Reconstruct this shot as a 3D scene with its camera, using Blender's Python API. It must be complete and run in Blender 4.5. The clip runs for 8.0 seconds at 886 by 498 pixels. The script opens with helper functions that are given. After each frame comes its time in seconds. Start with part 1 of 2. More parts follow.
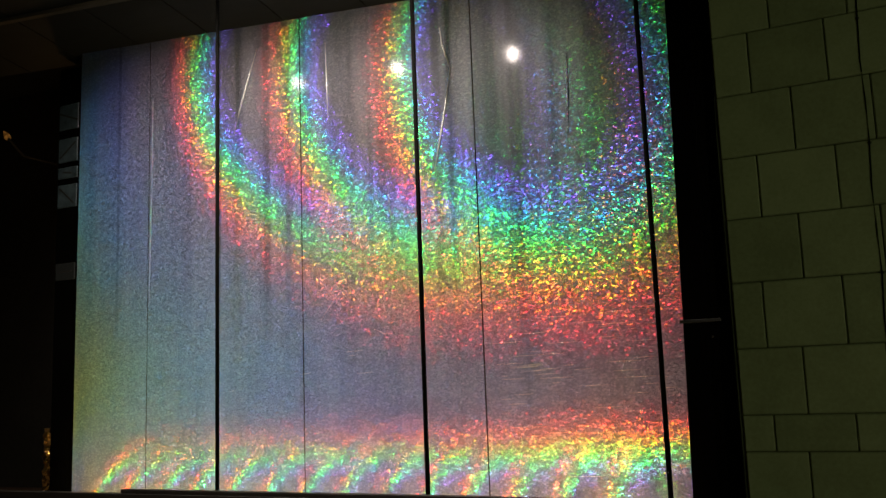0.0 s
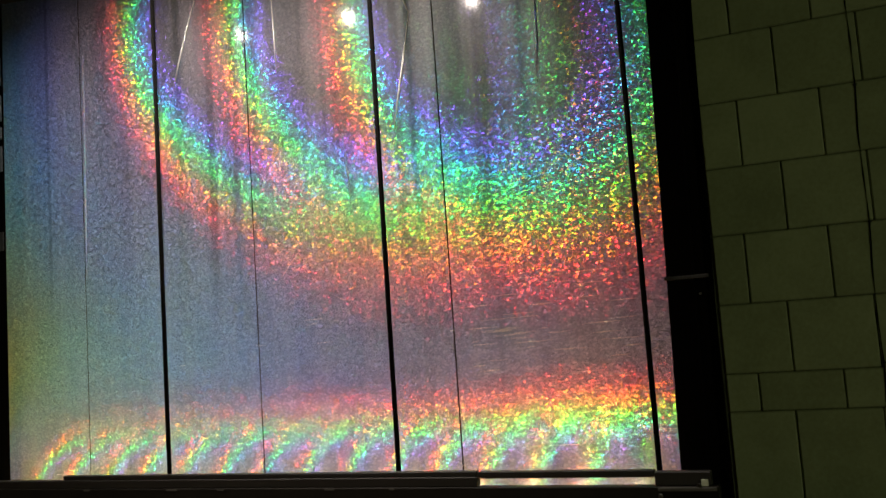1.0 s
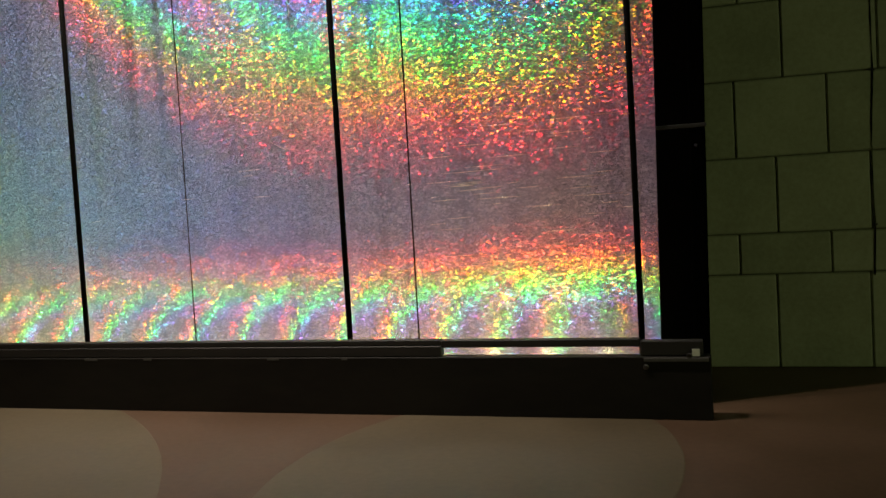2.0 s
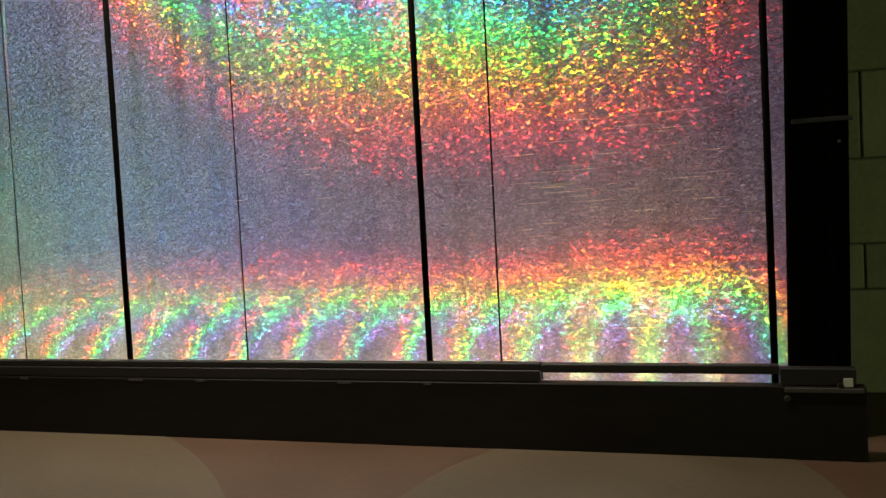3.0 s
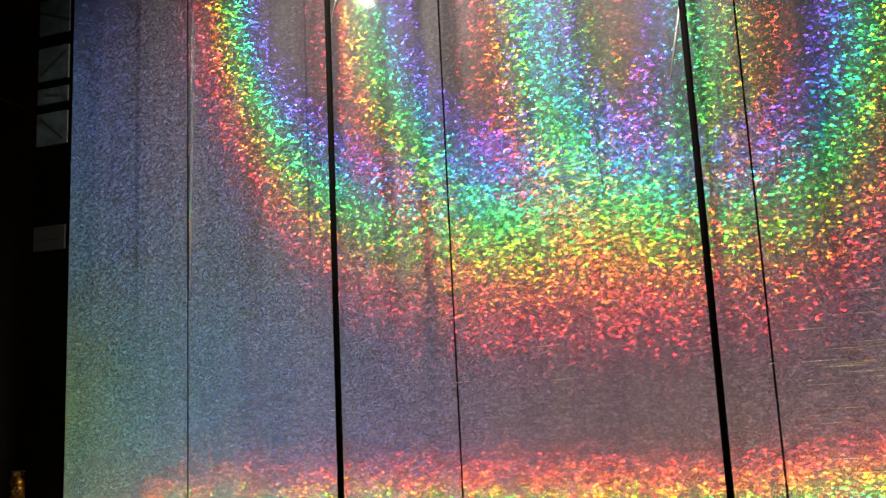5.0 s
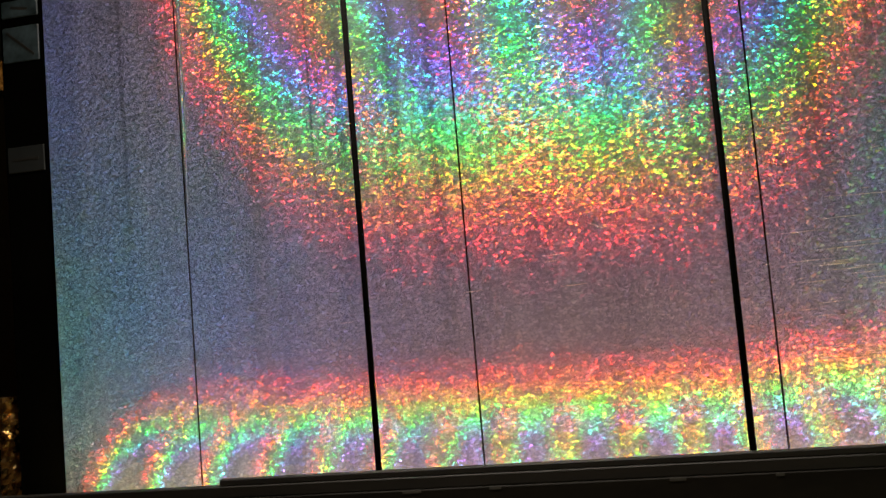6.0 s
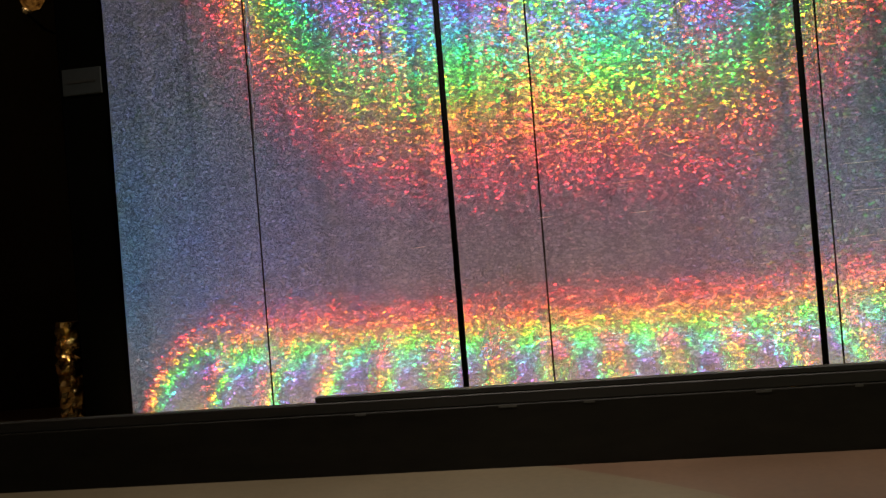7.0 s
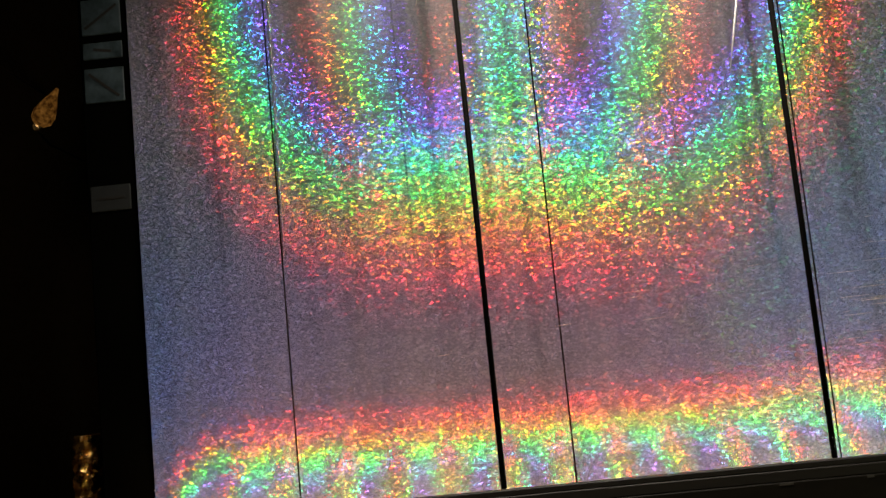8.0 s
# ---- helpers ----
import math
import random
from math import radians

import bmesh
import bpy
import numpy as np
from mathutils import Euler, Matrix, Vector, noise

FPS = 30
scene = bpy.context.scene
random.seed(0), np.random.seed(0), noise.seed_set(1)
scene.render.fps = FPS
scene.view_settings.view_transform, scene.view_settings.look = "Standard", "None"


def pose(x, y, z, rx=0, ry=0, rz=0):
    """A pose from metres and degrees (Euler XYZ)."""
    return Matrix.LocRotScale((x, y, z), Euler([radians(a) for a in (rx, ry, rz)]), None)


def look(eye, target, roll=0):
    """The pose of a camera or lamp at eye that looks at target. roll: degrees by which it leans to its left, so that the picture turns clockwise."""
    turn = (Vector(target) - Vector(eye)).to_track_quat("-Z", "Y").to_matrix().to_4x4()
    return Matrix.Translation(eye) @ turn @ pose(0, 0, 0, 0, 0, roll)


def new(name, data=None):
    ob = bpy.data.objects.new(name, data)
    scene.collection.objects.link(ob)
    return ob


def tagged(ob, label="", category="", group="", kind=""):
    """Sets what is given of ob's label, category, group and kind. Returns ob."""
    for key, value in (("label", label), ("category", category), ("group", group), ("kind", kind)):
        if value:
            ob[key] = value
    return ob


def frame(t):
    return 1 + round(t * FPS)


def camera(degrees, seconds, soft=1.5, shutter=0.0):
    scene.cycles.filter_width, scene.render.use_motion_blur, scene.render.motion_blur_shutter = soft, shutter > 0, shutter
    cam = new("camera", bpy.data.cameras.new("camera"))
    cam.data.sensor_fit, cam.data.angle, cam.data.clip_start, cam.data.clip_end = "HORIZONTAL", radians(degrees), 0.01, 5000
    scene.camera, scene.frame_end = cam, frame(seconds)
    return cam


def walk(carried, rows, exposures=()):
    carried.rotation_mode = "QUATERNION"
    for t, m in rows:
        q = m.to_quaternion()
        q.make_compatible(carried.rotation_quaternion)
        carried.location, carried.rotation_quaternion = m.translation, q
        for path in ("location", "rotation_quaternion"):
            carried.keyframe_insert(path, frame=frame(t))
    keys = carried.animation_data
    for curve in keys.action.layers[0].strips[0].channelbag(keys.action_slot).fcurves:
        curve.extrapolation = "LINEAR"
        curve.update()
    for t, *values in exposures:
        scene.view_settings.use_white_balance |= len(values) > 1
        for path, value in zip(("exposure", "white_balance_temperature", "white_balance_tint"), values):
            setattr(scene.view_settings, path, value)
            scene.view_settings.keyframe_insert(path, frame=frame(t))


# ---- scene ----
cam = camera(51.7, 8.0, soft=1.5, shutter=0.12)

# One length sets the scale: the poles before the backdrop stand U metres apart.
U = 1.3
FLOOR = -0.205          # floor below the kick board's top, in pole spacings


def at(x, y, z):
    """A place given in pole spacings from the first pole, as metres over the floor."""
    return Vector((x * U, y * U, (z - FLOOR) * U))


# seconds, x, y, z in pole spacings, then yaw, pitch and lean in degrees
PATH = [
    (0.0, 2.616, -3.142, 0.401, 25.76, 8.58, -2.10),
    (0.3, 2.562, -3.095, 0.401, 24.92, 8.10, -1.66),
    (0.5, 2.530, -3.064, 0.420, 25.31, 8.29, -1.02),
    (1.0, 2.445, -2.947, 0.432, 22.47, 5.96, -3.96),
    (1.2, 2.391, -2.853, 0.446, 21.51, 2.18, -3.17),
    (1.5, 2.298, -2.813, 0.424, 18.45, -0.12, -3.60),
    (2.0, 2.179, -2.645, 0.420, 17.88, -2.99, -3.33),
    (2.2, 2.100, -2.608, 0.407, 18.21, -3.18, -4.15),
    (3.3, 1.757, -2.345, 0.441, 18.09, -2.13, -2.15),
    (3.5, 1.679, -2.339, 0.416, 15.85, 1.88, -2.95),
    (4.0, 1.555, -2.285, 0.460, 16.58, 7.29, -2.82),
    (4.3, 1.444, -2.232, 0.459, 18.47, 9.46, -2.56),
    (4.5, 1.345, -2.252, 0.430, 19.33, 9.59, -2.02),
    (4.7, 1.240, -2.267, 0.405, 19.83, 9.97, -2.84),
    (5.8, 0.786, -2.448, 0.425, 12.07, 6.73, -3.51),
    (6.0, 0.723, -2.491, 0.395, 11.12, 4.56, -4.79),
    (6.5, 0.520, -2.579, 0.414, 9.82, 2.12, -4.50),
    (7.0, 0.299, -2.634, 0.383, 7.24, 0.48, -4.61),
    (7.5, 0.095, -2.741, 0.405, 1.78, 1.02, -4.00),
    (7.8, 0.009, -2.785, 0.428, 1.03, 5.25, -5.01),
    (8.0, -0.065, -2.838, 0.435, 0.99, 6.30, -5.54),
]


def eye_row(t, x, y, z, yaw, pitch, lean):
    a, b = radians(yaw), radians(pitch)
    eye = at(x, y, z)
    way = Vector((-math.sin(a) * math.cos(b), math.cos(a) * math.cos(b), math.sin(b)))
    return t, look(eye, eye + way, lean)


walk(cam, [eye_row(*row) for row in PATH], exposures=[(0.0, -0.18), (1.0, -0.06), (2.0, 0.02), (3.3, 0.16), (3.6, 0.24), (4.0, 0.02), (4.5, -0.20), (6.0, -0.14), (7.0, -0.18), (8.0, -0.18)])

# ---- light ----
world = bpy.data.worlds.new("dark_hall")
scene.world = world
world.use_nodes = True
world.node_tree.nodes["Background"].inputs[0].default_value = (0.5, 0.55, 0.6, 1)
world.node_tree.nodes["Background"].inputs[1].default_value = 0.003

STAGE_WATTS = 125.0
FOOT_WATTS = 10.5
TUBE_WATTS = 31.0
STAGE_LAMPS = [(-0.39, -0.63, 2.225), (0.265, -0.66, 2.20), (0.96, -0.64, 2.14)]
FOOT_Y, FOOT_Z = 0.055, -0.155
FOOT_X = [-1.02 + 0.212 * i for i in range(14)]
FOOT_RISE, FOOT_CONE = 0.20, 124.0     # the footlights lean up towards the film


def lamp_light(name, place, watts, radius, colour, aim=None, cone=150, blend=0.6):
    data = bpy.data.lights.new(name, "SPOT" if aim is not None else "POINT")
    data.energy, data.color, data.shadow_soft_size = watts, colour, radius
    ob = new(name, data)
    if aim is not None:
        data.spot_size, data.spot_blend = radians(cone), blend
        ob.matrix_world = look(place, aim)
    else:
        ob.location = place
    return ob


# ---- materials ----
class Nodes:
    def __init__(self, name):
        self.mat = bpy.data.materials.new(name)
        self.mat.use_nodes = True
        self.tree = self.mat.node_tree
        self.tree.nodes.clear()
        self.out = self.tree.nodes.new("ShaderNodeOutputMaterial")

    def add(self, kind, **values):
        n = self.tree.nodes.new("ShaderNode" + kind)
        for key, value in values.items():
            setattr(n, key, value)
        return n

    def link(self, a, b):
        self.tree.links.new(a, b)

    def put(self, value, socket):
        if isinstance(value, (int, float)):
            socket.default_value = value
        elif isinstance(value, (tuple, list)):
            socket.default_value = value
        else:
            self.link(value, socket)

    def math(self, op, a, b=0.0, c=0.0):
        n = self.add("Math", operation=op)
        self.put(a, n.inputs[0])
        self.put(b, n.inputs[1])
        self.put(c, n.inputs[2])
        return n.outputs[0]

    def vec(self, op, a, b=None):
        n = self.add("VectorMath", operation=op)
        self.put(a, n.inputs[0])
        if b is not None:
            self.put(b, n.inputs[1])
        return n.outputs[0]

    def place(self, scale=(1, 1, 1)):
        t = self.add("NewGeometry")
        return self.vec("MULTIPLY", t.outputs["Position"], scale)

    def noise(self, scale, detail=4.0, rough=0.6, stretch=(1, 1, 1)):
        n = self.add("TexNoise")
        self.link(self.place(stretch), n.inputs["Vector"])
        n.inputs["Scale"].default_value = scale
        n.inputs["Detail"].default_value = detail
        n.inputs["Roughness"].default_value = rough
        return n.outputs["Fac"]

    def ramp(self, fac, stops, mode="LINEAR"):
        n = self.add("ValToRGB")
        n.color_ramp.interpolation = mode
        e = n.color_ramp.elements
        while len(e) > 1:
            e.remove(e[-1])
        e[0].position, e[0].color = stops[0][0], (*stops[0][1], 1)
        for p, c in stops[1:]:
            k = e.new(p)
            k.color = (*c, 1)
        self.link(fac, n.inputs[0])
        return n.outputs[0]

    def bump(self, height, strength, distance):
        n = self.add("Bump")
        n.inputs["Strength"].default_value = strength
        n.inputs["Distance"].default_value = distance
        self.link(height, n.inputs["Height"])
        return n.outputs[0]


def surface(name, dark, light, rough=0.6, grain=40.0, blotch=2.5, relief=0.002, metal=0.0, stretch=(1, 1, 1), spread=0.15, spec=0.5, per_piece=0.0):
    """An aged surface: blotches and grain between two colours, uneven gloss and fine relief."""
    k = Nodes(name)
    fine, wide = k.noise(grain, 5, 0.65, stretch), k.noise(blotch, 4, 0.6, stretch)
    mixed = k.math("ADD", k.math("MULTIPLY", fine, 0.45), k.math("MULTIPLY", wide, 0.55))
    if per_piece:
        info = k.add("ObjectInfo")
        mixed = k.math("ADD", mixed, k.math("MULTIPLY", k.math("SUBTRACT", info.outputs["Random"], 0.5), per_piece))
    colour = k.ramp(mixed, [(0.3, dark), (0.7, light)])
    p = k.add("BsdfPrincipled")
    k.link(colour, p.inputs["Base Color"])
    k.link(k.math("ADD", k.math("MULTIPLY", wide, spread * 2), rough - spread), p.inputs["Roughness"])
    p.inputs["Metallic"].default_value = metal
    p.inputs["Specular IOR Level"].default_value = spec
    k.link(k.bump(fine, 0.6, relief), p.inputs["Normal"])
    k.link(p.outputs[0], k.out.inputs[0])
    return k.mat


def glow(name, colour, strength):
    k = Nodes(name)
    e = k.add("Emission")
    e.inputs[0].default_value, e.inputs[1].default_value = (*colour, 1), strength
    k.link(e.outputs[0], k.out.inputs[0])
    return k.mat


# Holographic film: minute grains, each a grating that runs its own way. A grain throws each colour aside by its own lean
# (first order from blue to red, then the paler higher orders), over a satin grey film.
GREEN = 0.335           # lean of green light
FIRST = [(0.78, (0.14, 0.05, 0.95), 0.9), (0.88, (0.02, 0.24, 1.0), 1.0), (0.97, (0.01, 0.85, 0.22), 1.25), (1.05, (0.04, 0.98, 0.02), 1.25),
         (1.13, (0.70, 0.56, 0.01), 0.8), (1.21, (1.0, 0.20, 0.01), 1.3), (1.30, (1.0, 0.02, 0.05), 1.4), (1.41, (0.9, 0.08, 0.16), 0.15)]
HIGHER = [(1.50, (0.46, 0.29, 0.44), 0.9), (1.85, (0.36, 0.29, 0.51), 1.05), (2.25, (0.12, 0.15, 0.95), 2.0), (2.70, (0.02, 0.30, 0.85), 2.3),
          (3.20, (0.05, 0.66, 0.20), 2.2), (3.70, (0.80, 0.44, 0.05), 1.8)]
FILM_GRAIN = 108.0
FINE_GRAIN = 420.0


# shadow bands and faint dark lines that are put into the film's colour
SHADE_BANDS = [(0.056, 0.022, 0.42), (1.285, 0.034, 0.34), (0.955, 0.020, 0.34), (-0.22, 0.004, 0.4), (-0.88, 0.010, 0.3), (0.62, 0.012, 0.2), (-0.42, 0.03, 0.15)]


def holographic(name):
    k = Nodes(name)
    geo = k.add("NewGeometry")
    total = None
    # upright soft shadows and faint lines painted in by dulling the grains: middle, half width and depth of shade
    across = k.add("SeparateXYZ")
    k.link(geo.outputs["Position"], across.inputs[0])
    band_shade = None
    high_up = k.math("SMOOTH_MIN", k.math("MAXIMUM", k.math("MULTIPLY_ADD", across.outputs[2], 1.0 / (0.45 * U), -(0.55 - FLOOR) / 0.45), 0.0), 1.0, 0.2)
    for middle, half, depth in SHADE_BANDS:
        off = k.math("DIVIDE", k.math("SUBTRACT", across.outputs[0], middle * U), half * U)
        left = k.math("MULTIPLY_ADD", k.math("EXPONENT", k.math("MULTIPLY", k.math("POWER", k.math("ABSOLUTE", off), 4.0), -1.0)), k.math("MULTIPLY", high_up, -depth), 1.0)
        band_shade = left if band_shade is None else k.math("MULTIPLY", band_shade, left)
    # large grains sparkle with the first order, thrown two ways; fine ones blend it; both throw the higher orders
    for orders, grain, ways, low, high, rough, narrow in ((FIRST, FILM_GRAIN, 2, 0.03, 0.74, 0.205, 0.63), (FIRST, FINE_GRAIN, 1, 0.15, 0.30, 0.205, 0.63),
                                                 (HIGHER, FINE_GRAIN, 1, 0.76, 0.15, 0.40, 0.55), (HIGHER, FILM_GRAIN, 1, 0.0, 0.28, 0.32, 0.55)):
        cells = k.add("TexVoronoi", voronoi_dimensions="3D", feature="F1")
        k.link(k.place((0.82, 1.0, 1.3)), cells.inputs["Vector"])
        cells.inputs["Scale"].default_value = grain
        rgb = k.add("SeparateColor")
        k.link(cells.outputs["Color"], rgb.inputs[0])
        r, g, b = rgb.outputs
        # grains differ in strength, and no two are pressed quite alike
        gain = k.math("MULTIPLY", k.math("MULTIPLY_ADD", k.math("POWER", g, 3.0), high, low), band_shade)
        press = k.math("MULTIPLY_ADD", b, 0.15, 0.93)
        if orders is FIRST and grain == FILM_GRAIN:
            press_marks, grain_way = gain, k.math("MULTIPLY", r, 2 * math.pi)
        for w in range(ways):
            turn = k.math("MULTIPLY_ADD", r, 2 * math.pi, 2.1 * w)
            way = k.add("CombineXYZ")
            k.link(k.math("COSINE", turn), way.inputs[0])
            k.link(k.math("SINE", turn), way.inputs[2])
            drawn = k.vec("MULTIPLY", way.outputs[0], (1.0, 1.0, 1.15))
            for order, colour, weight in orders:
                lobe = k.add("BsdfAnisotropic", distribution="BECKMANN")
                scale = k.add("VectorMath", operation="SCALE")
                k.put(tuple(c * weight for c in colour), scale.inputs[0])
                k.link(gain, scale.inputs["Scale"])
                k.link(scale.outputs[0], lobe.inputs["Color"])
                aside = k.add("VectorMath", operation="SCALE")
                k.link(drawn, aside.inputs[0])
                k.link(k.math("MULTIPLY", press, order * GREEN), aside.inputs["Scale"])
                k.link(k.vec("NORMALIZE", k.vec("ADD", geo.outputs["Normal"], aside.outputs[0])), lobe.inputs["Normal"])
                k.link(way.outputs[0], lobe.inputs["Tangent"])
                lobe.inputs["Roughness"].default_value = rough
                lobe.inputs["Anisotropy"].default_value = narrow
                if total is None:
                    total = lobe.outputs[0]
                else:
                    n = k.add("AddShader")
                    k.link(total, n.inputs[0])
                    k.link(lobe.outputs[0], n.inputs[1])
                    total = n.outputs[0]

    # the film below the grains: satin mirror with faint upright streaks, and a milky haze
    streaks = k.noise(5.0, 4, 0.6, (1.6, 1, 0.06))
    lines = k.noise(60.0, 3, 0.6, (0.12, 1, 1.5))
    film = k.ramp(streaks, [(0.36, (0.024, 0.0235, 0.026)), (0.62, (0.054, 0.052, 0.055))])
    shine = k.add("BsdfAnisotropic", distribution="GGX")
    k.link(k.vec("MULTIPLY", film, (2.7, 2.65, 2.85)), shine.inputs["Color"])
    shine.inputs["Roughness"].default_value = 0.52
    # each grain's facet tilts the milky film a little and takes its own share of it
    tilt = k.add("CombineXYZ")
    k.link(k.math("MULTIPLY", k.math("COSINE", grain_way), 0.26), tilt.inputs[0])
    k.link(k.math("MULTIPLY", k.math("SINE", grain_way), 0.26), tilt.inputs[2])
    milky = k.add("VectorMath", operation="SCALE")
    k.link(film, milky.inputs[0])
    k.link(k.math("MULTIPLY", k.math("MULTIPLY_ADD", press_marks, 1.5, 0.58), band_shade), milky.inputs["Scale"])
    mirror = k.add("BsdfAnisotropic", distribution="GGX")
    k.link(film, mirror.inputs["Color"])
    mirror.inputs["Roughness"].default_value = 0.10
    k.link(k.bump(lines, 0.2, 0.0004), mirror.inputs["Normal"])
    haze = k.add("BsdfDiffuse")
    k.link(milky.outputs[0], haze.inputs["Color"])
    k.link(k.vec("NORMALIZE", k.vec("ADD", geo.outputs["Normal"], tilt.outputs[0])), haze.inputs["Normal"])
    gloss = k.add("MixShader")
    gloss.inputs[0].default_value = 0.78
    k.link(mirror.outputs[0], gloss.inputs[1])
    k.link(shine.outputs[0], gloss.inputs[2])
    under = k.add("MixShader")
    under.inputs[0].default_value = 0.62
    k.link(gloss.outputs[0], under.inputs[1])
    k.link(haze.outputs[0], under.inputs[2])
    both = k.add("MixShader")
    both.inputs[0].default_value = FACET_SHARE
    k.link(under.outputs[0], both.inputs[1])
    k.link(total, both.inputs[2])
    k.link(both.outputs[0], k.out.inputs[0])
    return k.mat


FACET_SHARE = 0.06
FILM = holographic("holographic_film")
CREASE = surface("creased_film", (0.40, 0.40, 0.42), (0.78, 0.77, 0.74), 0.35, 120, 20, 0.002, 0.35)
BLACK_PAINT = surface("black_paint", (0.0018, 0.0018, 0.0015), (0.005, 0.0045, 0.0038), 0.8, 60, 5, 0.0006, spec=0.08)
BLACK_FELT = surface("black_felt", (0.0008, 0.0008, 0.0007), (0.0024, 0.0022, 0.0018), 0.95, 200, 3, 0.0006, spec=0.0)
BLACK_STEEL = surface("black_steel", (0.008, 0.008, 0.008), (0.02, 0.02, 0.018), 0.4, 90, 6, 0.0003)
BOARD_PAINT = surface("scuffed_board_paint", (0.004, 0.0032, 0.0022), (0.013, 0.0105, 0.007), 0.6, 25, 3, 0.0008, stretch=(0.3, 1, 1), spec=0.2)
DARK_WOOD = surface("dark_stained_wood", (0.006, 0.005, 0.004), (0.018, 0.014, 0.010), 0.6, 30, 4, 0.001, stretch=(0.1, 1, 1))
BLOCK = surface("painted_block", (0.26, 0.27, 0.16), (0.42, 0.43, 0.27), 0.75, 45, 4, 0.002, per_piece=0.25)
MORTAR = surface("mortar", (0.07, 0.07, 0.042), (0.15, 0.15, 0.09), 0.9, 90, 6, 0.002)
FLOOR_RED = surface("red_brown_flooring", (0.085, 0.048, 0.026), (0.145, 0.082, 0.046), 0.55, 35, 2.0, 0.0005)
FLOOR_CREAM = surface("cream_flooring", (0.100, 0.075, 0.042), (0.160, 0.121, 0.070), 0.55, 35, 2.0, 0.0005)
HALL_WALL = surface("dark_hall_wall", (0.02, 0.018, 0.014), (0.05, 0.045, 0.035), 0.9, 30, 2, 0.001)
SOFFIT = surface("soffit_board", (0.005, 0.004, 0.003), (0.014, 0.011, 0.008), 0.8, 20, 3, 0.001, stretch=(0.2, 1, 1))
BATTEN = surface("raw_batten", (0.03, 0.022, 0.015), (0.09, 0.065, 0.04), 0.7, 40, 5, 0.001, stretch=(0.15, 1, 1))
GOLD = surface("crumpled_gold_foil", (0.45, 0.26, 0.08), (0.8, 0.5, 0.18), 0.28, 60, 10, 0.004, 1.0)
PLATE = surface("blue_grey_plate", (0.006, 0.010, 0.012), (0.062, 0.088, 0.098), 0.4, 30, 14, 0.001)
DULL_PLATE = surface("dull_grey_plate", (0.003, 0.004, 0.004), (0.012, 0.014, 0.014), 0.6, 30, 12, 0.001)
STEEL = surface("scuffed_steel", (0.08, 0.076, 0.07), (0.2, 0.19, 0.17), 0.35, 80, 8, 0.0004, 1.0)
TAPE = surface("grey_tape", (0.03, 0.028, 0.024), (0.08, 0.072, 0.06), 0.6, 60, 10, 0.0006)
PALE_TAG = surface("pale_tag", (0.45, 0.46, 0.36), (0.7, 0.7, 0.58), 0.5, 60, 10, 0.0004)
LENS = glow("lit_lens", (1.0, 0.93, 0.86), 30.0)
TUBE = glow("lit_tube", (0.85, 1.0, 0.55), 1.0)
BULB = glow("lit_bulb", (1.0, 0.86, 0.68), 8.0)


def mottled_glow(name, dark, light, strength):
    k = Nodes(name)
    e = k.add("Emission")
    k.link(k.ramp(k.noise(30.0, 4, 0.7), [(0.40, dark), (0.7, light)]), e.inputs[0])
    e.inputs[1].default_value = strength
    k.link(e.outputs[0], k.out.inputs[0])
    return k.mat


AMBER = mottled_glow("amber_glass", (0.10, 0.03, 0.004), (1.0, 0.42, 0.08), 0.17)


# ---- mesh helpers ----
def mesh_of(name, bm, material, smooth=False):
    data = bpy.data.meshes.new(name)
    bm.normal_update()
    bm.to_mesh(data)
    bm.free()
    data.materials.append(material)
    if smooth:
        for f in data.polygons:
            f.use_smooth = True
    return data


def part(name, bm, material, parent, label="", smooth=False):
    ob = new(name, mesh_of(name, bm, material, smooth))
    ob.parent = parent
    if label:
        tagged(ob, label)
    return ob


def base(name, label, category, place=(0, 0, 0), group="", kind=""):
    ob = new(name)
    ob.location = place
    return tagged(ob, label, category, group, kind)


def box(lo, hi, bevel=0.0, bm=None, segments=1):
    own = bm is None
    b = bmesh.new()
    bmesh.ops.create_cube(b, size=1.0, matrix=Matrix.Translation((Vector(lo) + Vector(hi)) / 2) @ Matrix.Diagonal((*(Vector(hi) - Vector(lo)), 1)))
    if bevel:
        bmesh.ops.bevel(b, geom=b.edges[:], offset=bevel, segments=segments, affect="EDGES", profile=0.5)
    if own:
        return b
    join(bm, b)
    return bm


def join(bm, other):
    temp = bpy.data.meshes.new("temp")
    other.to_mesh(temp)
    other.free()
    bm.from_mesh(temp)
    bpy.data.meshes.remove(temp)


def lathe(profile, steps=24, m=Matrix()):
    """A turned body round z from (radius, height) pairs."""
    bm = bmesh.new()
    rings = []
    for r, z in profile:
        rings.append([bm.verts.new(m @ Vector((r * math.cos(2 * math.pi * i / steps), r * math.sin(2 * math.pi * i / steps), z))) for i in range(steps)])
    for a, b in zip(rings, rings[1:]):
        for i in range(steps):
            bm.faces.new((a[i], a[(i + 1) % steps], b[(i + 1) % steps], b[i]))
    bm.faces.new(rings[0][::-1])
    bm.faces.new(rings[-1])
    bmesh.ops.recalc_face_normals(bm, faces=bm.faces[:])
    return bm


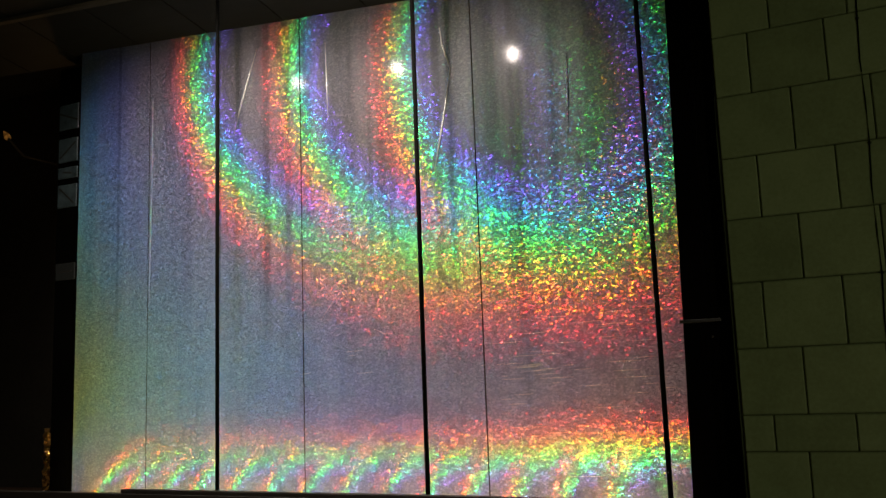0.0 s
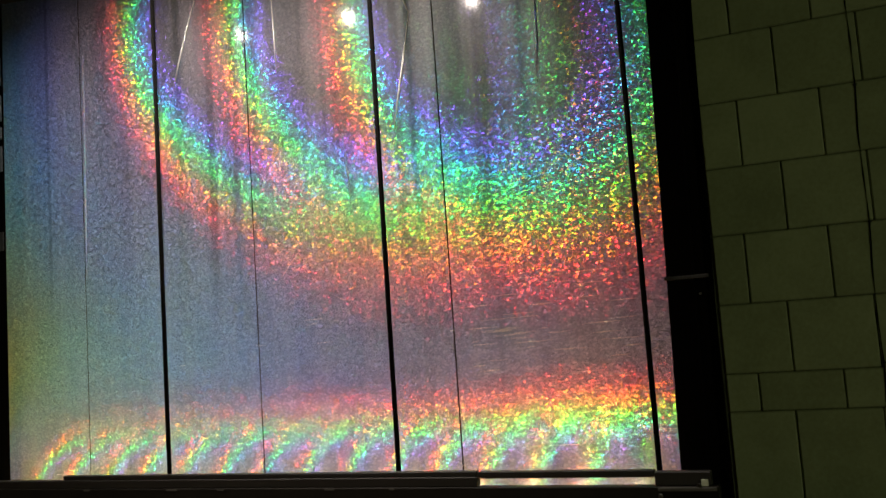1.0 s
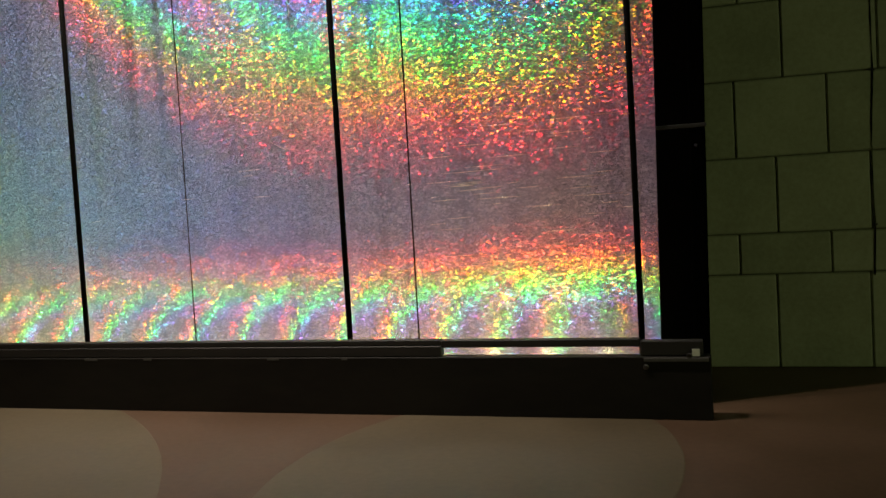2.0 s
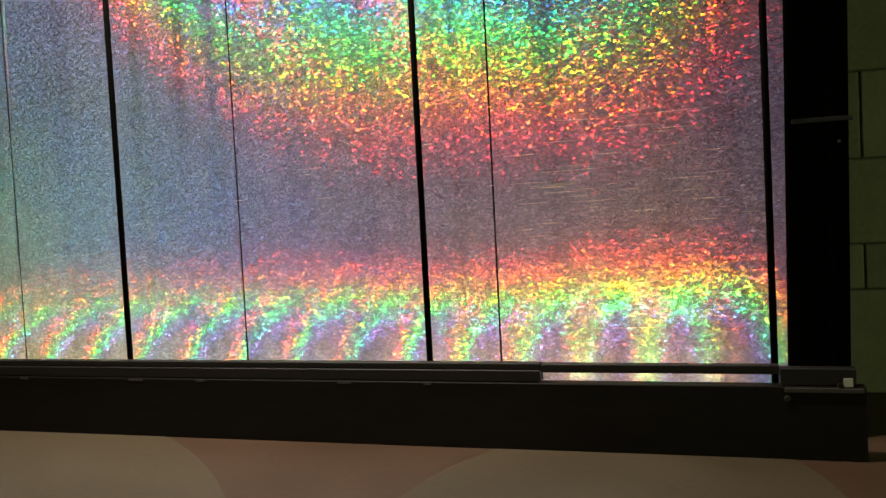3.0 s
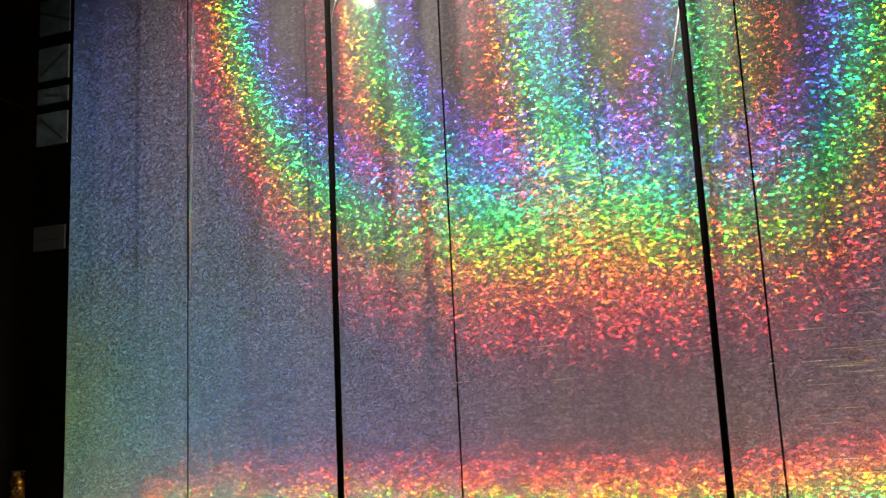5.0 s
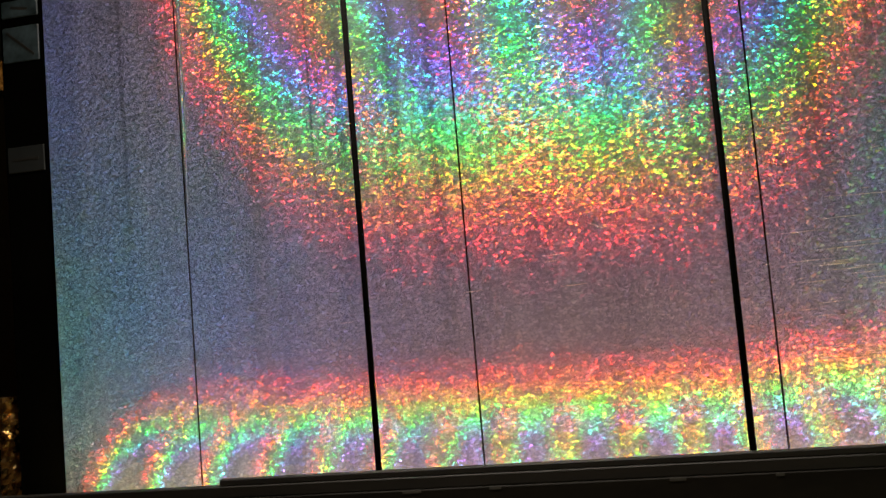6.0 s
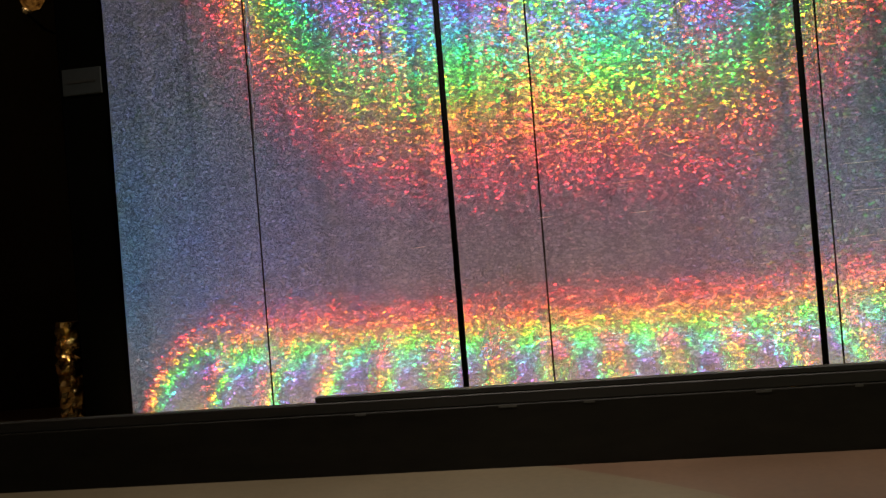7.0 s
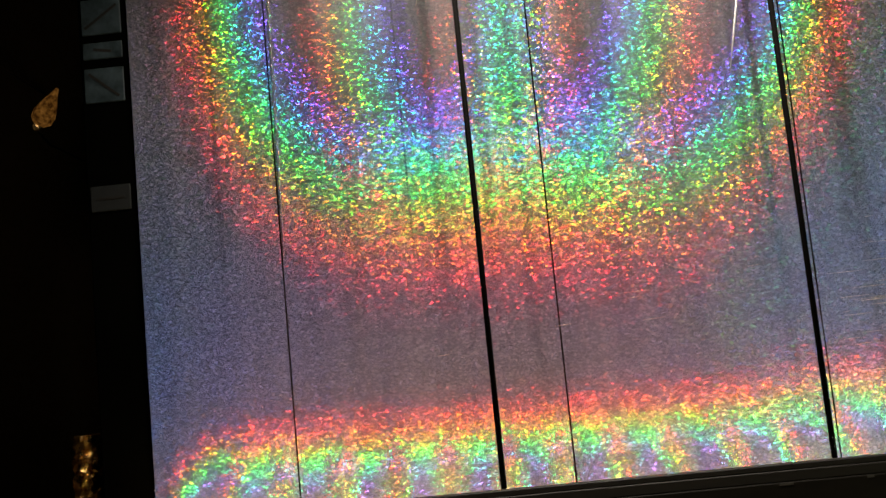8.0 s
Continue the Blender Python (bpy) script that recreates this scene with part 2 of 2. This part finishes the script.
def tube(points, radius, steps=8):
    bm = bmesh.new()
    rings = []
    for i, p in enumerate(points):
        a, b = points[max(i - 1, 0)], points[min(i + 1, len(points) - 1)]
        q = (Vector(b) - Vector(a)).to_track_quat("Z", "Y")
        r = radius[i] if isinstance(radius, (list, tuple)) else radius
        rings.append([bm.verts.new(Vector(p) + q @ Vector((r * math.cos(2 * math.pi * j / steps), r * math.sin(2 * math.pi * j / steps), 0))) for j in range(steps)])
    for a, b in zip(rings, rings[1:]):
        for j in range(steps):
            bm.faces.new((a[j], a[(j + 1) % steps], b[(j + 1) % steps], b[j]))
    bm.faces.new(rings[0][::-1])
    bm.faces.new(rings[-1])
    bmesh.ops.recalc_face_normals(bm, faces=bm.faces[:])
    return bm


# ---- the hall ----
X0, X1, Y0, Y1, TOP = -4.2, 5.2, -6.0, 1.6, 2.75     # in pole spacings
W = 0.12


def structure(name, bm, material, label, category):
    ob = new(name, mesh_of(name, bm, material))
    return tagged(ob, label, category, kind="structure")


floor = structure("floor", box(at(X0, Y0, FLOOR) - Vector((W, W, 0.15)), at(X1, Y1, FLOOR) + Vector((W, W, 0))), FLOOR_RED,
                  "red-brown sheet flooring with inlaid cream discs", "floor")
for x, y, rx, ry in ((1.58, -0.62, 0.47, 0.75), (-1.2, -2.1, 2.42, 2.42), (2.95, -0.75, 0.5, 0.5)):
    c = at(x, y, FLOOR)
    disc = lathe([(rx * U, 0.0002), (rx * U - 0.004, 0.0012)], 96, Matrix.Translation(c) @ Matrix.Diagonal((1, ry / rx, 1, 1)))
    part("inlaid_disc", disc, FLOOR_CREAM, floor, "cream inlaid floor disc")
structure("wall_south", box(at(X0, Y0, FLOOR) - Vector((0, W, 0)), at(X1, Y0, TOP)), HALL_WALL, "dark plain hall wall", "wall")
structure("wall_west", box(at(X0, Y0, FLOOR) - Vector((W, W, 0)), at(X0, Y1, TOP) + Vector((0, W, 0))), HALL_WALL, "dark plain hall wall", "wall")
structure("wall_east", box(at(X1, Y0, FLOOR) - Vector((0, W, 0)), at(X1, Y1, TOP) + Vector((W, W, 0))), HALL_WALL, "dark plain hall wall", "wall")
structure("wall_north", box(at(X0, Y1, FLOOR), at(X1, Y1, TOP) + Vector((0, W, 0))), HALL_WALL, "dark plain hall wall behind the stage", "wall")
structure("ceiling", box(at(X0, Y0, TOP) - Vector((W, W, 0)), at(X1, Y1, TOP) + Vector((W, W, 0.1))), HALL_WALL, "dark hall ceiling", "ceiling")

# ---- the stage opening ----
WALL_Y = 0.60           # the block wall's face
FILM_Y = 0.284
SEAMS = [-1.163, -0.672, 0.253, 1.132, 2.06]


def soffit_z(x, y):
    return 2.172 - 0.073 * x + 0.16 * (FILM_Y - y)


def soffit():
    """Sloping boarded soffit over the stage, with raw battens nailed across it."""
    ob = base("soffit", "dark boarded soffit sloping over the stage with raw battens", "soffit", kind="structure")
    xs = [-2.6 + 0.46 * i for i in range(12)]
    for a, b in zip(xs, xs[1:]):
        bm = bmesh.new()
        ring = []
        for dz in (0, 0.02):
            for x, y in ((a + 0.004, FILM_Y + 0.1), (b - 0.004, FILM_Y + 0.1), (b - 0.004, -1.9), (a + 0.004, -1.9)):
                ring.append(bm.verts.new(at(x, y, soffit_z(x, y) + dz)))
        for f in ((0, 1, 2, 3), (7, 6, 5, 4), (0, 4, 5, 1), (1, 5, 6, 2), (2, 6, 7, 3), (3, 7, 4, 0)):
            bm.faces.new([ring[i] for i in f])
        bmesh.ops.recalc_face_normals(bm, faces=bm.faces[:])
        part("board", bm, SOFFIT, ob)
    for y in (-0.12, -0.95):
        for a, b in ((-2.2, 2.4),):
            p, q = at(a, y, soffit_z(a, y) - 0.012), at(b, y, soffit_z(b, y) - 0.012)
            bm = box((-0.5, -0.022, -0.012), (0.5, 0.022, 0.012), 0.003)
            m = Matrix.Translation((p + q) / 2) @ (q - p).to_track_quat("X", "Z").to_matrix().to_4x4() @ Matrix.Diagonal(((q - p).length, 1, 1, 1))
            bmesh.ops.transform(bm, matrix=m, verts=bm.verts)
            part("batten", bm, BATTEN, ob, "raw pale timber batten")
    return ob


soffit()


def film_strip(x0, x1, z0, ztop):
    """One hung width of film: a thin sheet with slack waves, lapped at its edge."""
    nx, nz = 28, 40
    waves = ((4.6, 0.7, 0.0009), (7.9, 2.1, 0.0006), (11.3, 4.0, 0.0004))
    bm = bmesh.new()
    sheets = []
    for back in (0, 1):
        rows = []
        for j in range(nz + 1):
            row = []
            for i in range(nx + 1):
                x = x0 + (x1 - x0) * i / nx
                z = z0 + (ztop(x) - z0) * j / nz
                p = at(x, FILM_Y, z)
                p.y += sum(a * math.sin(w * p.x + f + 0.25 * p.z) for w, f, a in waves) + 0.0015 * back
                row.append(bm.verts.new(p))
            rows.append(row)
        sheets.append(rows)
        for j in range(nz):
            for i in range(nx):
                q = (rows[j][i], rows[j][i + 1], rows[j + 1][i + 1], rows[j + 1][i])
                bm.faces.new(q if not back else q[::-1])
    a, b = sheets
    for j in range(nz):
        for i in (0, nx):
            q = [bm.verts.new(v.co) for v in (a[j][i], a[j + 1][i], b[j + 1][i], b[j][i])]
            bm.faces.new(q if i == 0 else q[::-1])
    return bm


def backdrop():
    ob = base("backdrop", "rainbow holographic film backdrop hung in lapped upright widths", "backdrop", at(0.4, FILM_Y, FLOOR))
    for a, b in zip(SEAMS, SEAMS[1:]):
        strip = part("film_strip", film_strip(a, b - 0.0055, FLOOR + 0.01, lambda x: soffit_z(x, FILM_Y) - 0.002), FILM, None, smooth=True)
        strip.parent = ob
        strip.location = -ob.location
    creases = [[(0.005, 2.05), (-0.05, 1.90), (-0.10, 1.76), (-0.132, 1.65)],
               [(0.985, 1.95), (0.995, 1.86), (1.03, 1.757), (1.0, 1.60), (0.965, 1.44), (0.935, 1.30)],
               [(1.552, 1.74), (1.545, 1.55), (1.536, 1.38)],
               [(-0.652, 1.90), (-0.655, 1.70), (-0.658, 1.40), (-0.664, 1.05), (-0.668, 0.80)],
               [(0.395, 2.0), (0.40, 1.80), (0.402, 1.62)], [(0.70, 1.35), (0.715, 1.15), (0.722, 1.0)]]
    for n, path in enumerate(creases):
        pts = [at(x, FILM_Y, z) + Vector((0, -0.0015, 0)) for x, z in path]
        rad = [0.0015 if i in (0, len(pts) - 1) else (0.008 if n in (2, 3) else 0.0048) for i in range(len(pts))]
        c = part("crease", tube(pts, rad, 6), FILM if n in (2, 3, 5) else CREASE, None, "sharp bright crease in the film", True)
        c.parent = ob
        c.location = -ob.location
    # scratches that catch the light: one long pair, a tick, and short level dashes
    rnd = random.Random(31)
    marks = [[(1.30, 0.662), (1.44, 0.658), (1.56, 0.660)], [(1.56, 0.660), (1.70, 0.664), (1.86, 0.668)],
             [(0.346, 0.716), (0.405, 0.785), (0.474, 0.860)], [(0.62, 0.660), (0.667, 0.637), (0.71, 0.633)]]
    for _ in range(16):
        x, z, w = rnd.uniform(-0.2, 1.85), rnd.uniform(0.35, 0.95), rnd.uniform(0.02, 0.09)
        marks.append([(x, z), (x + w / 2, z + 0.001), (x + w, z + 0.003)])
    for _ in range(46):
        x, z, w = rnd.uniform(1.16, 1.84), rnd.gauss(0.42, 0.15), rnd.uniform(0.03, 0.16)
        marks.append([(x, z), (x + w / 2, z + 0.001), (min(x + w, 1.99), z + 0.002)])
    for path in marks:
        pts = [at(x, FILM_Y, z) + Vector((0, -0.0012, 0)) for x, z in path]
        c = part("scratch", tube(pts, [0.0003, 0.0010, 0.0003], 5), CREASE, ob, "fine bright scratch in the film", True)
        c.location = -ob.location
    return ob


backdrop()


def pole(x):
    """A thin black upright pole with a foot plate and a top collar."""
    foot = at(x, 0.0, FLOOR)
    ob = base("pole", "thin black steel upright pole before the film", "pole", foot, "poles before the backdrop")
    h = (soffit_z(x, 0.0) - FLOOR) * U
    part("shaft", tube([(0, 0, 0.006), (0, 0, h * 0.5), (0, 0, h)], 0.0115, 12), BLACK_PAINT, ob, smooth=True)
    part("foot_plate", lathe([(0.04, 0), (0.04, 0.005), (0.036, 0.007)], 20), BLACK_STEEL, ob)
    part("collar", lathe([(0.018, h - 0.03), (0.02, h - 0.028), (0.02, h - 0.002)], 16), BLACK_STEEL, ob)
    return ob


for x in (0.0, 1.0, 1.908):
    pole(x)


def kick_board():
    """The black board along the stage's foot, with laths on top, a slot at one end, and scuffed tape."""
    ob = base("kick_board", "black painted board along the stage's foot with top laths", "stage front", at(0.4, -0.12, FLOOR))
    o = ob.location

    def bit(name, lo, hi, material, label="", bevel=0.003):
        p = part(name, box(at(*lo) - o, at(*hi) - o, bevel), material, ob, label)
        return p

    bit("board", (-1.55, -0.143, FLOOR), (2.10, -0.10, -0.032), BOARD_PAINT)
    bit("low_lath", (-1.55, -0.138, -0.031), (1.345, -0.105, 0.000), DARK_WOOD)
    bit("top_lath", (-0.414, -0.135, 0.001), (1.345, -0.108, 0.018), DARK_WOOD)
    bit("slot_lath", (1.3455, -0.135, -0.006), (1.915, -0.108, 0.016), DARK_WOOD)
    bit("slot_end", (1.916, -0.138, -0.031), (2.08, -0.105, 0.010), DARK_WOOD)
    for x, w in ((0.10, 0.05), (0.33, 0.03), (0.78, 0.04), (1.03, 0.02), (-0.3, 0.03)):
        bit("tape", (x, -0.1445, -0.040), (x + w, -0.1432, -0.033), TAPE, "scuffed grey tape", 0.0)
    for x, z in ((2.045, -0.03), (1.93, -0.06)):
        part("bolt", lathe([(0.011, 0), (0.011, 0.005), (0.007, 0.008)], 6, Matrix.Translation(at(x, -0.1435, z) - o) @ pose(0, 0, 0, 90)), STEEL, ob, "bare steel bolt head")
    bit("tag", (2.052, -0.1465, -0.031), (2.072, -0.1432, -0.011), PALE_TAG, "small pale tag", 0.001)
    bit("ledge", (1.925, -0.150, -0.045), (2.095, -0.1435, -0.034), TAPE, "dull grey ledge", 0.002)
    return ob


kick_board()


def side_post(x0, x1, lean, label):
    """A black boxed post that closes a side of the stage."""
    ob = base("side_post", label, "post", at((x0 + x1) / 2, 0.20, FLOOR))
    h = (soffit_z(x1, 0) - FLOOR) * U
    w = (x1 - x0) * U / 2
    m = Matrix(((1, 0, lean, 0), (0, 1, 0, 0), (0, 0, 1, 0), (0, 0, 0, 1)))
    bm = box((-w, -0.06, 0), (w, 0.09, h), 0.006)
    bmesh.ops.transform(bm, matrix=m, verts=bm.verts)
    part("casing", bm, BLACK_FELT, ob)
    return ob


right_post = side_post(1.945, 2.085, 0.018, "black boxed post with a steel bracket beside block wall")
w2 = 0.07 * U
flange = box((w2 - 0.05, -0.185, 0), (w2, -0.0605, 2.6), 0.005)
bmesh.ops.transform(flange, matrix=Matrix(((1, 0, 0.018, 0), (0, 1, 0, 0), (0, 0, 1, 0), (0, 0, 0, 1))), verts=flange.verts)
part("flange", flange, BLACK_FELT, right_post)
part("bracket", box((-w2 + 0.03, -0.192, 1.03), (w2 + 0.03, -0.186, 1.045), 0.002), DARK_WOOD, right_post, "dull metal bracket")
part("bolt", lathe([(0.006, 0), (0.006, 0.004), (0.004, 0.006)], 8, pose(w2 - 0.01, -0.1855, 0.965, 90)), STEEL, right_post, "small steel bolt")


def tower():
    """The dark column on the other side, faced with small blue-grey plates and diagonal straps."""
    ob = base("side_tower", "dark column faced with small blue-grey plates", "column", at(-1.255, 0.34, FLOOR))
    o = ob.location
    part("casing", box(at(-1.345, 0.30, FLOOR) - o, at(-1.170, 0.42, 2.2) - o, 0.006), BLACK_FELT, ob)
    for z0, z1, tilt in ((1.85, 1.99, 20), (1.67, 1.80, -35), (1.58, 1.64, 10), (1.42, 1.545, 40), (1.03, 1.12, 0)):
        plate = part("plate", box(at(-1.330, 0.292, z0) - o, at(-1.190, 0.299, z1) - o, 0.002), PLATE if z0 > 1.2 else DULL_PLATE, ob, "blue-grey plate" if z0 > 1.2 else "dull grey plate")
        c = (at(-1.26, 0.291, (z0 + z1) / 2) - o)
        n = (z1 - z0) * U
        strap = box((-n * 0.55, -0.0015, -0.006), (n * 0.55, 0.0015, 0.006))
        bmesh.ops.transform(strap, matrix=Matrix.Translation(c) @ pose(0, 0, 0, 0, tilt, 0), verts=strap.verts)
        part("strap", strap, DARK_WOOD, plate)
    return ob


tower()


def glint_pillar():
    """A crumpled gold-wrapped stub beside the column, added in place of a warm upright glint."""
    rnd = random.Random(5)
    ob = base("glint_pillar", "crumpled gold foil stub standing in for a warm glint", "pillar", at(-1.43, 0.40, FLOOR))
    bm = bmesh.new()
    rings = []
    for j in range(26):
        z = 0.605 * j / 25
        rings.append([bm.verts.new(((0.062 + rnd.uniform(-0.016, 0.016)) * math.cos(i * math.pi / 9), (0.062 + rnd.uniform(-0.016, 0.016)) * math.sin(i * math.pi / 9), z + rnd.uniform(-0.006, 0.006) * (0 < j < 25))) for i in range(18)])
    for a, b in zip(rings, rings[1:]):
        for i in range(18):
            bm.faces.new((a[i], a[(i + 1) % 18], b[(i + 1) % 18], b[i]))
    bm.faces.new(rings[-1])
    bm.faces.new(rings[0][::-1])
    part("wrapping", bm, GOLD, ob)
    return ob


glint_pillar()


def amber_lamp(place, size, lean):
    """A small wall lamp with a flame-shaped amber glass."""
    c = at(*place)
    ob = base("amber_lamp", "small lit amber glass lamp on a dark bracket", "lamp", c, "amber lamps beside the stage")
    m = pose(0, 0, 0, 0, lean, 0) @ Matrix.Scale(size, 4)
    part("glass", lathe([(0.015, -0.07), (0.060, -0.03), (0.066, 0.02), (0.045, 0.09), (0.024, 0.14), (0.008, 0.19)], 16, m), AMBER, ob, "lit amber glass", True)
    part("holder", lathe([(0.02, -0.09), (0.03, -0.07), (0.025, -0.05)], 16, m), BLACK_STEEL, ob)
    part("arm", tube([m @ Vector((0, 0, -0.085)), (-0.06, 0.2, -0.10), (-0.06, (Y1 - place[1]) * U, -0.10)], 0.008), BLACK_STEEL, ob)
    return ob


amber_lamp((-1.715, 0.80, 1.545), 0.9, 30)
lamp_light("amber_light", at(-1.715, 0.80, 1.545) + Vector((0, -0.09, 0)), 4.0, 0.05, (1.0, 0.55, 0.18))
amber_lamp((-2.0, 0.50, 1.97), 0.38, -40)


def stage_lamp(x, y, z):
    """A round can lamp on a yoke below the soffit, aimed at the film."""
    c = at(x, y, z)
    aim = at(x, FILM_Y, 0.75)
    m = look(c, aim)
    ob = base("stage_lamp", "black can lamp lit white, hung from the soffit", "stage lamp", c, "row of stage lamps")
    turn = m.to_3x3().to_4x4()
    part("can", lathe([(0.045, 0.20), (0.062, 0.17), (0.068, 0.02), (0.072, 0.008), (0.072, 0.004), (0.060, 0.004), (0.060, 0.010)], 28, turn), BLACK_STEEL, ob, smooth=False)
    part("lens", lathe([(0.058, 0.004), (0.058, 0.009)], 28, turn), LENS, ob, "lit white lens")
    top = (at(x, y, soffit_z(x, y)) - c)
    part("yoke", tube([(-0.085, 0, 0.0), (-0.085, 0, top.z * 0.6), (0.085, 0, top.z * 0.6), (0.085, 0, 0.0)], 0.006), BLACK_STEEL, ob)
    part("hanger", tube([(0, 0, top.z * 0.6), (0, 0, top.z)], 0.008), BLACK_STEEL, ob)
    front = c + (aim - c).normalized() * 0.02
    lamp_light("stage_light", front, STAGE_WATTS, 0.042, (1.0, 0.88, 0.75), aim, 128, 1.0)
    return ob


for place in STAGE_LAMPS:
    stage_lamp(*place)


def footlight(x, y, z, watts, radius=0.010):
    """A bare round bulb in a black socket on the stage floor, behind the kick board."""
    c = at(x, y, z)
    ob = base("footlight", "small lit bulb in a black socket behind board", "footlight", c, "row of footlights")
    h = (z - FLOOR) * U
    part("socket", lathe([(0.026, -h), (0.026, -h + 0.01), (0.016, -h + 0.014), (0.016, -0.026)], 14), BLACK_PAINT, ob)
    part("bulb", lathe([(0.010, -0.026), (0.016, -0.014), (0.019, 0.0), (0.014, 0.013), (0.005, 0.018)], 14), BULB, ob, "lit clear bulb", True)
    lamp_light("foot_light", c + Vector((0, 0.0, 0.03)), watts, radius, (1.0, 0.76, 0.34), at(x, FILM_Y, z + FOOT_RISE), FOOT_CONE, 1.0)
    return ob


for x in FOOT_X:
    if x < 1.3:
        footlight(x, FOOT_Y, FOOT_Z, FOOT_WATTS)
    else:
        footlight(x, 0.03, -0.16, FOOT_WATTS * 1.4, 0.030)


def fill_tube_lamp():
    """An unseen tube fitting on the hall's far wall, added as fill for the block wall."""
    c = at(X1, -2.6, 0.50)
    ob = base("fill_tube_lamp", "unseen greenish fill tube added on the hall wall", "wall lamp", c)
    ob.rotation_euler = (0, 0, radians(90))
    part("housing", box((-0.64, 0.0, -0.05), (0.64, 0.05, 0.05), 0.006), STEEL, ob)
    part("tube", lathe([(0.010, -0.6), (0.013, -0.59), (0.013, 0.59), (0.010, 0.6)], 12, pose(0, 0.075, 0, 0, 90, 0)), TUBE, ob, "lit greenish glass tube", True)
    for x in (-0.61, 0.61):
        part("end_cap", box((x - 0.012, 0.05, -0.018), (x + 0.012, 0.095, 0.018), 0.002), BLACK_STEEL, ob)
    data = bpy.data.lights.new("tube_fill_light", "AREA")
    data.shape, data.size, data.size_y, data.energy, data.color = "RECTANGLE", 1.15, 0.03, TUBE_WATTS, (0.85, 1.0, 0.50)
    light = new("tube_fill_light", data)
    place = c + Vector((-0.1, 0, 0))
    light.matrix_world = look(place, place + Vector((-1, 0, 0)))
    return ob


fill_tube_lamp()



def wall_cable():
    """A thin dark cable clipped down the block wall."""
    foot = at(2.60, WALL_Y, 0.10)
    ob = base("wall_cable", "thin dark cable clipped down the block wall", "cable", foot)
    run = [at(2.60 + 0.03 * i / 14 + 0.004 * math.sin(i * 1.9), WALL_Y, 0.10 + 0.165 * i) - foot + Vector((0, -0.004, 0)) for i in range(15)]
    part("lead", tube(run, 0.0032, 8), BLACK_PAINT, ob, smooth=True)
    for p in run[1::3]:
        part("clip", box(p + Vector((-0.008, -0.005, -0.005)), p + Vector((0.008, 0.004, 0.005)), 0.001), BLACK_STEEL, ob, "small dark clip")
    return ob


wall_cable()

# ---- block wall beside the stage, laid block by block ----
wall = structure("wall_blocks", box(at(2.06, WALL_Y + 0.012, FLOOR), at(X1, WALL_Y + 0.12, TOP)), MORTAR, "painted block wall with open bed joints", "wall")
COURSES = [FLOOR, 0.112, 0.250, 0.505, 0.764, 1.018, 1.269, 1.526, 1.780, 2.035, 2.290, 2.545]
meshes = {}
wide = 0.2875
for n, (z0, z1) in enumerate(zip(COURSES, COURSES[1:])):
    shift = (0.20, 0.085, 0.21, 0.085, 0.24, 0.107, 0.255, 0.11)[n % 8]
    x = 2.1 + shift - wide * 2
    while x < 3.9:
        a, b = max(x, 2.07), x + wide
        x = b
        if b - a < 0.03:
            continue
        size = (round(b - a, 3), round(z1 - z0, 3))
        if size not in meshes:
            bm = box((0.003, -0.012 * U, 0.003), (size[0] * U - 0.003, 0.012 * U, size[1] * U - 0.003), 0.005)
            meshes[size] = mesh_of("block", bm, BLOCK)
        ob = new("block", meshes[size])
        ob.parent = wall
        ob.location = at(a, WALL_Y + 0.012, z0)
        ob.rotation_euler = (random.uniform(-0.004, 0.004), 0, 0)
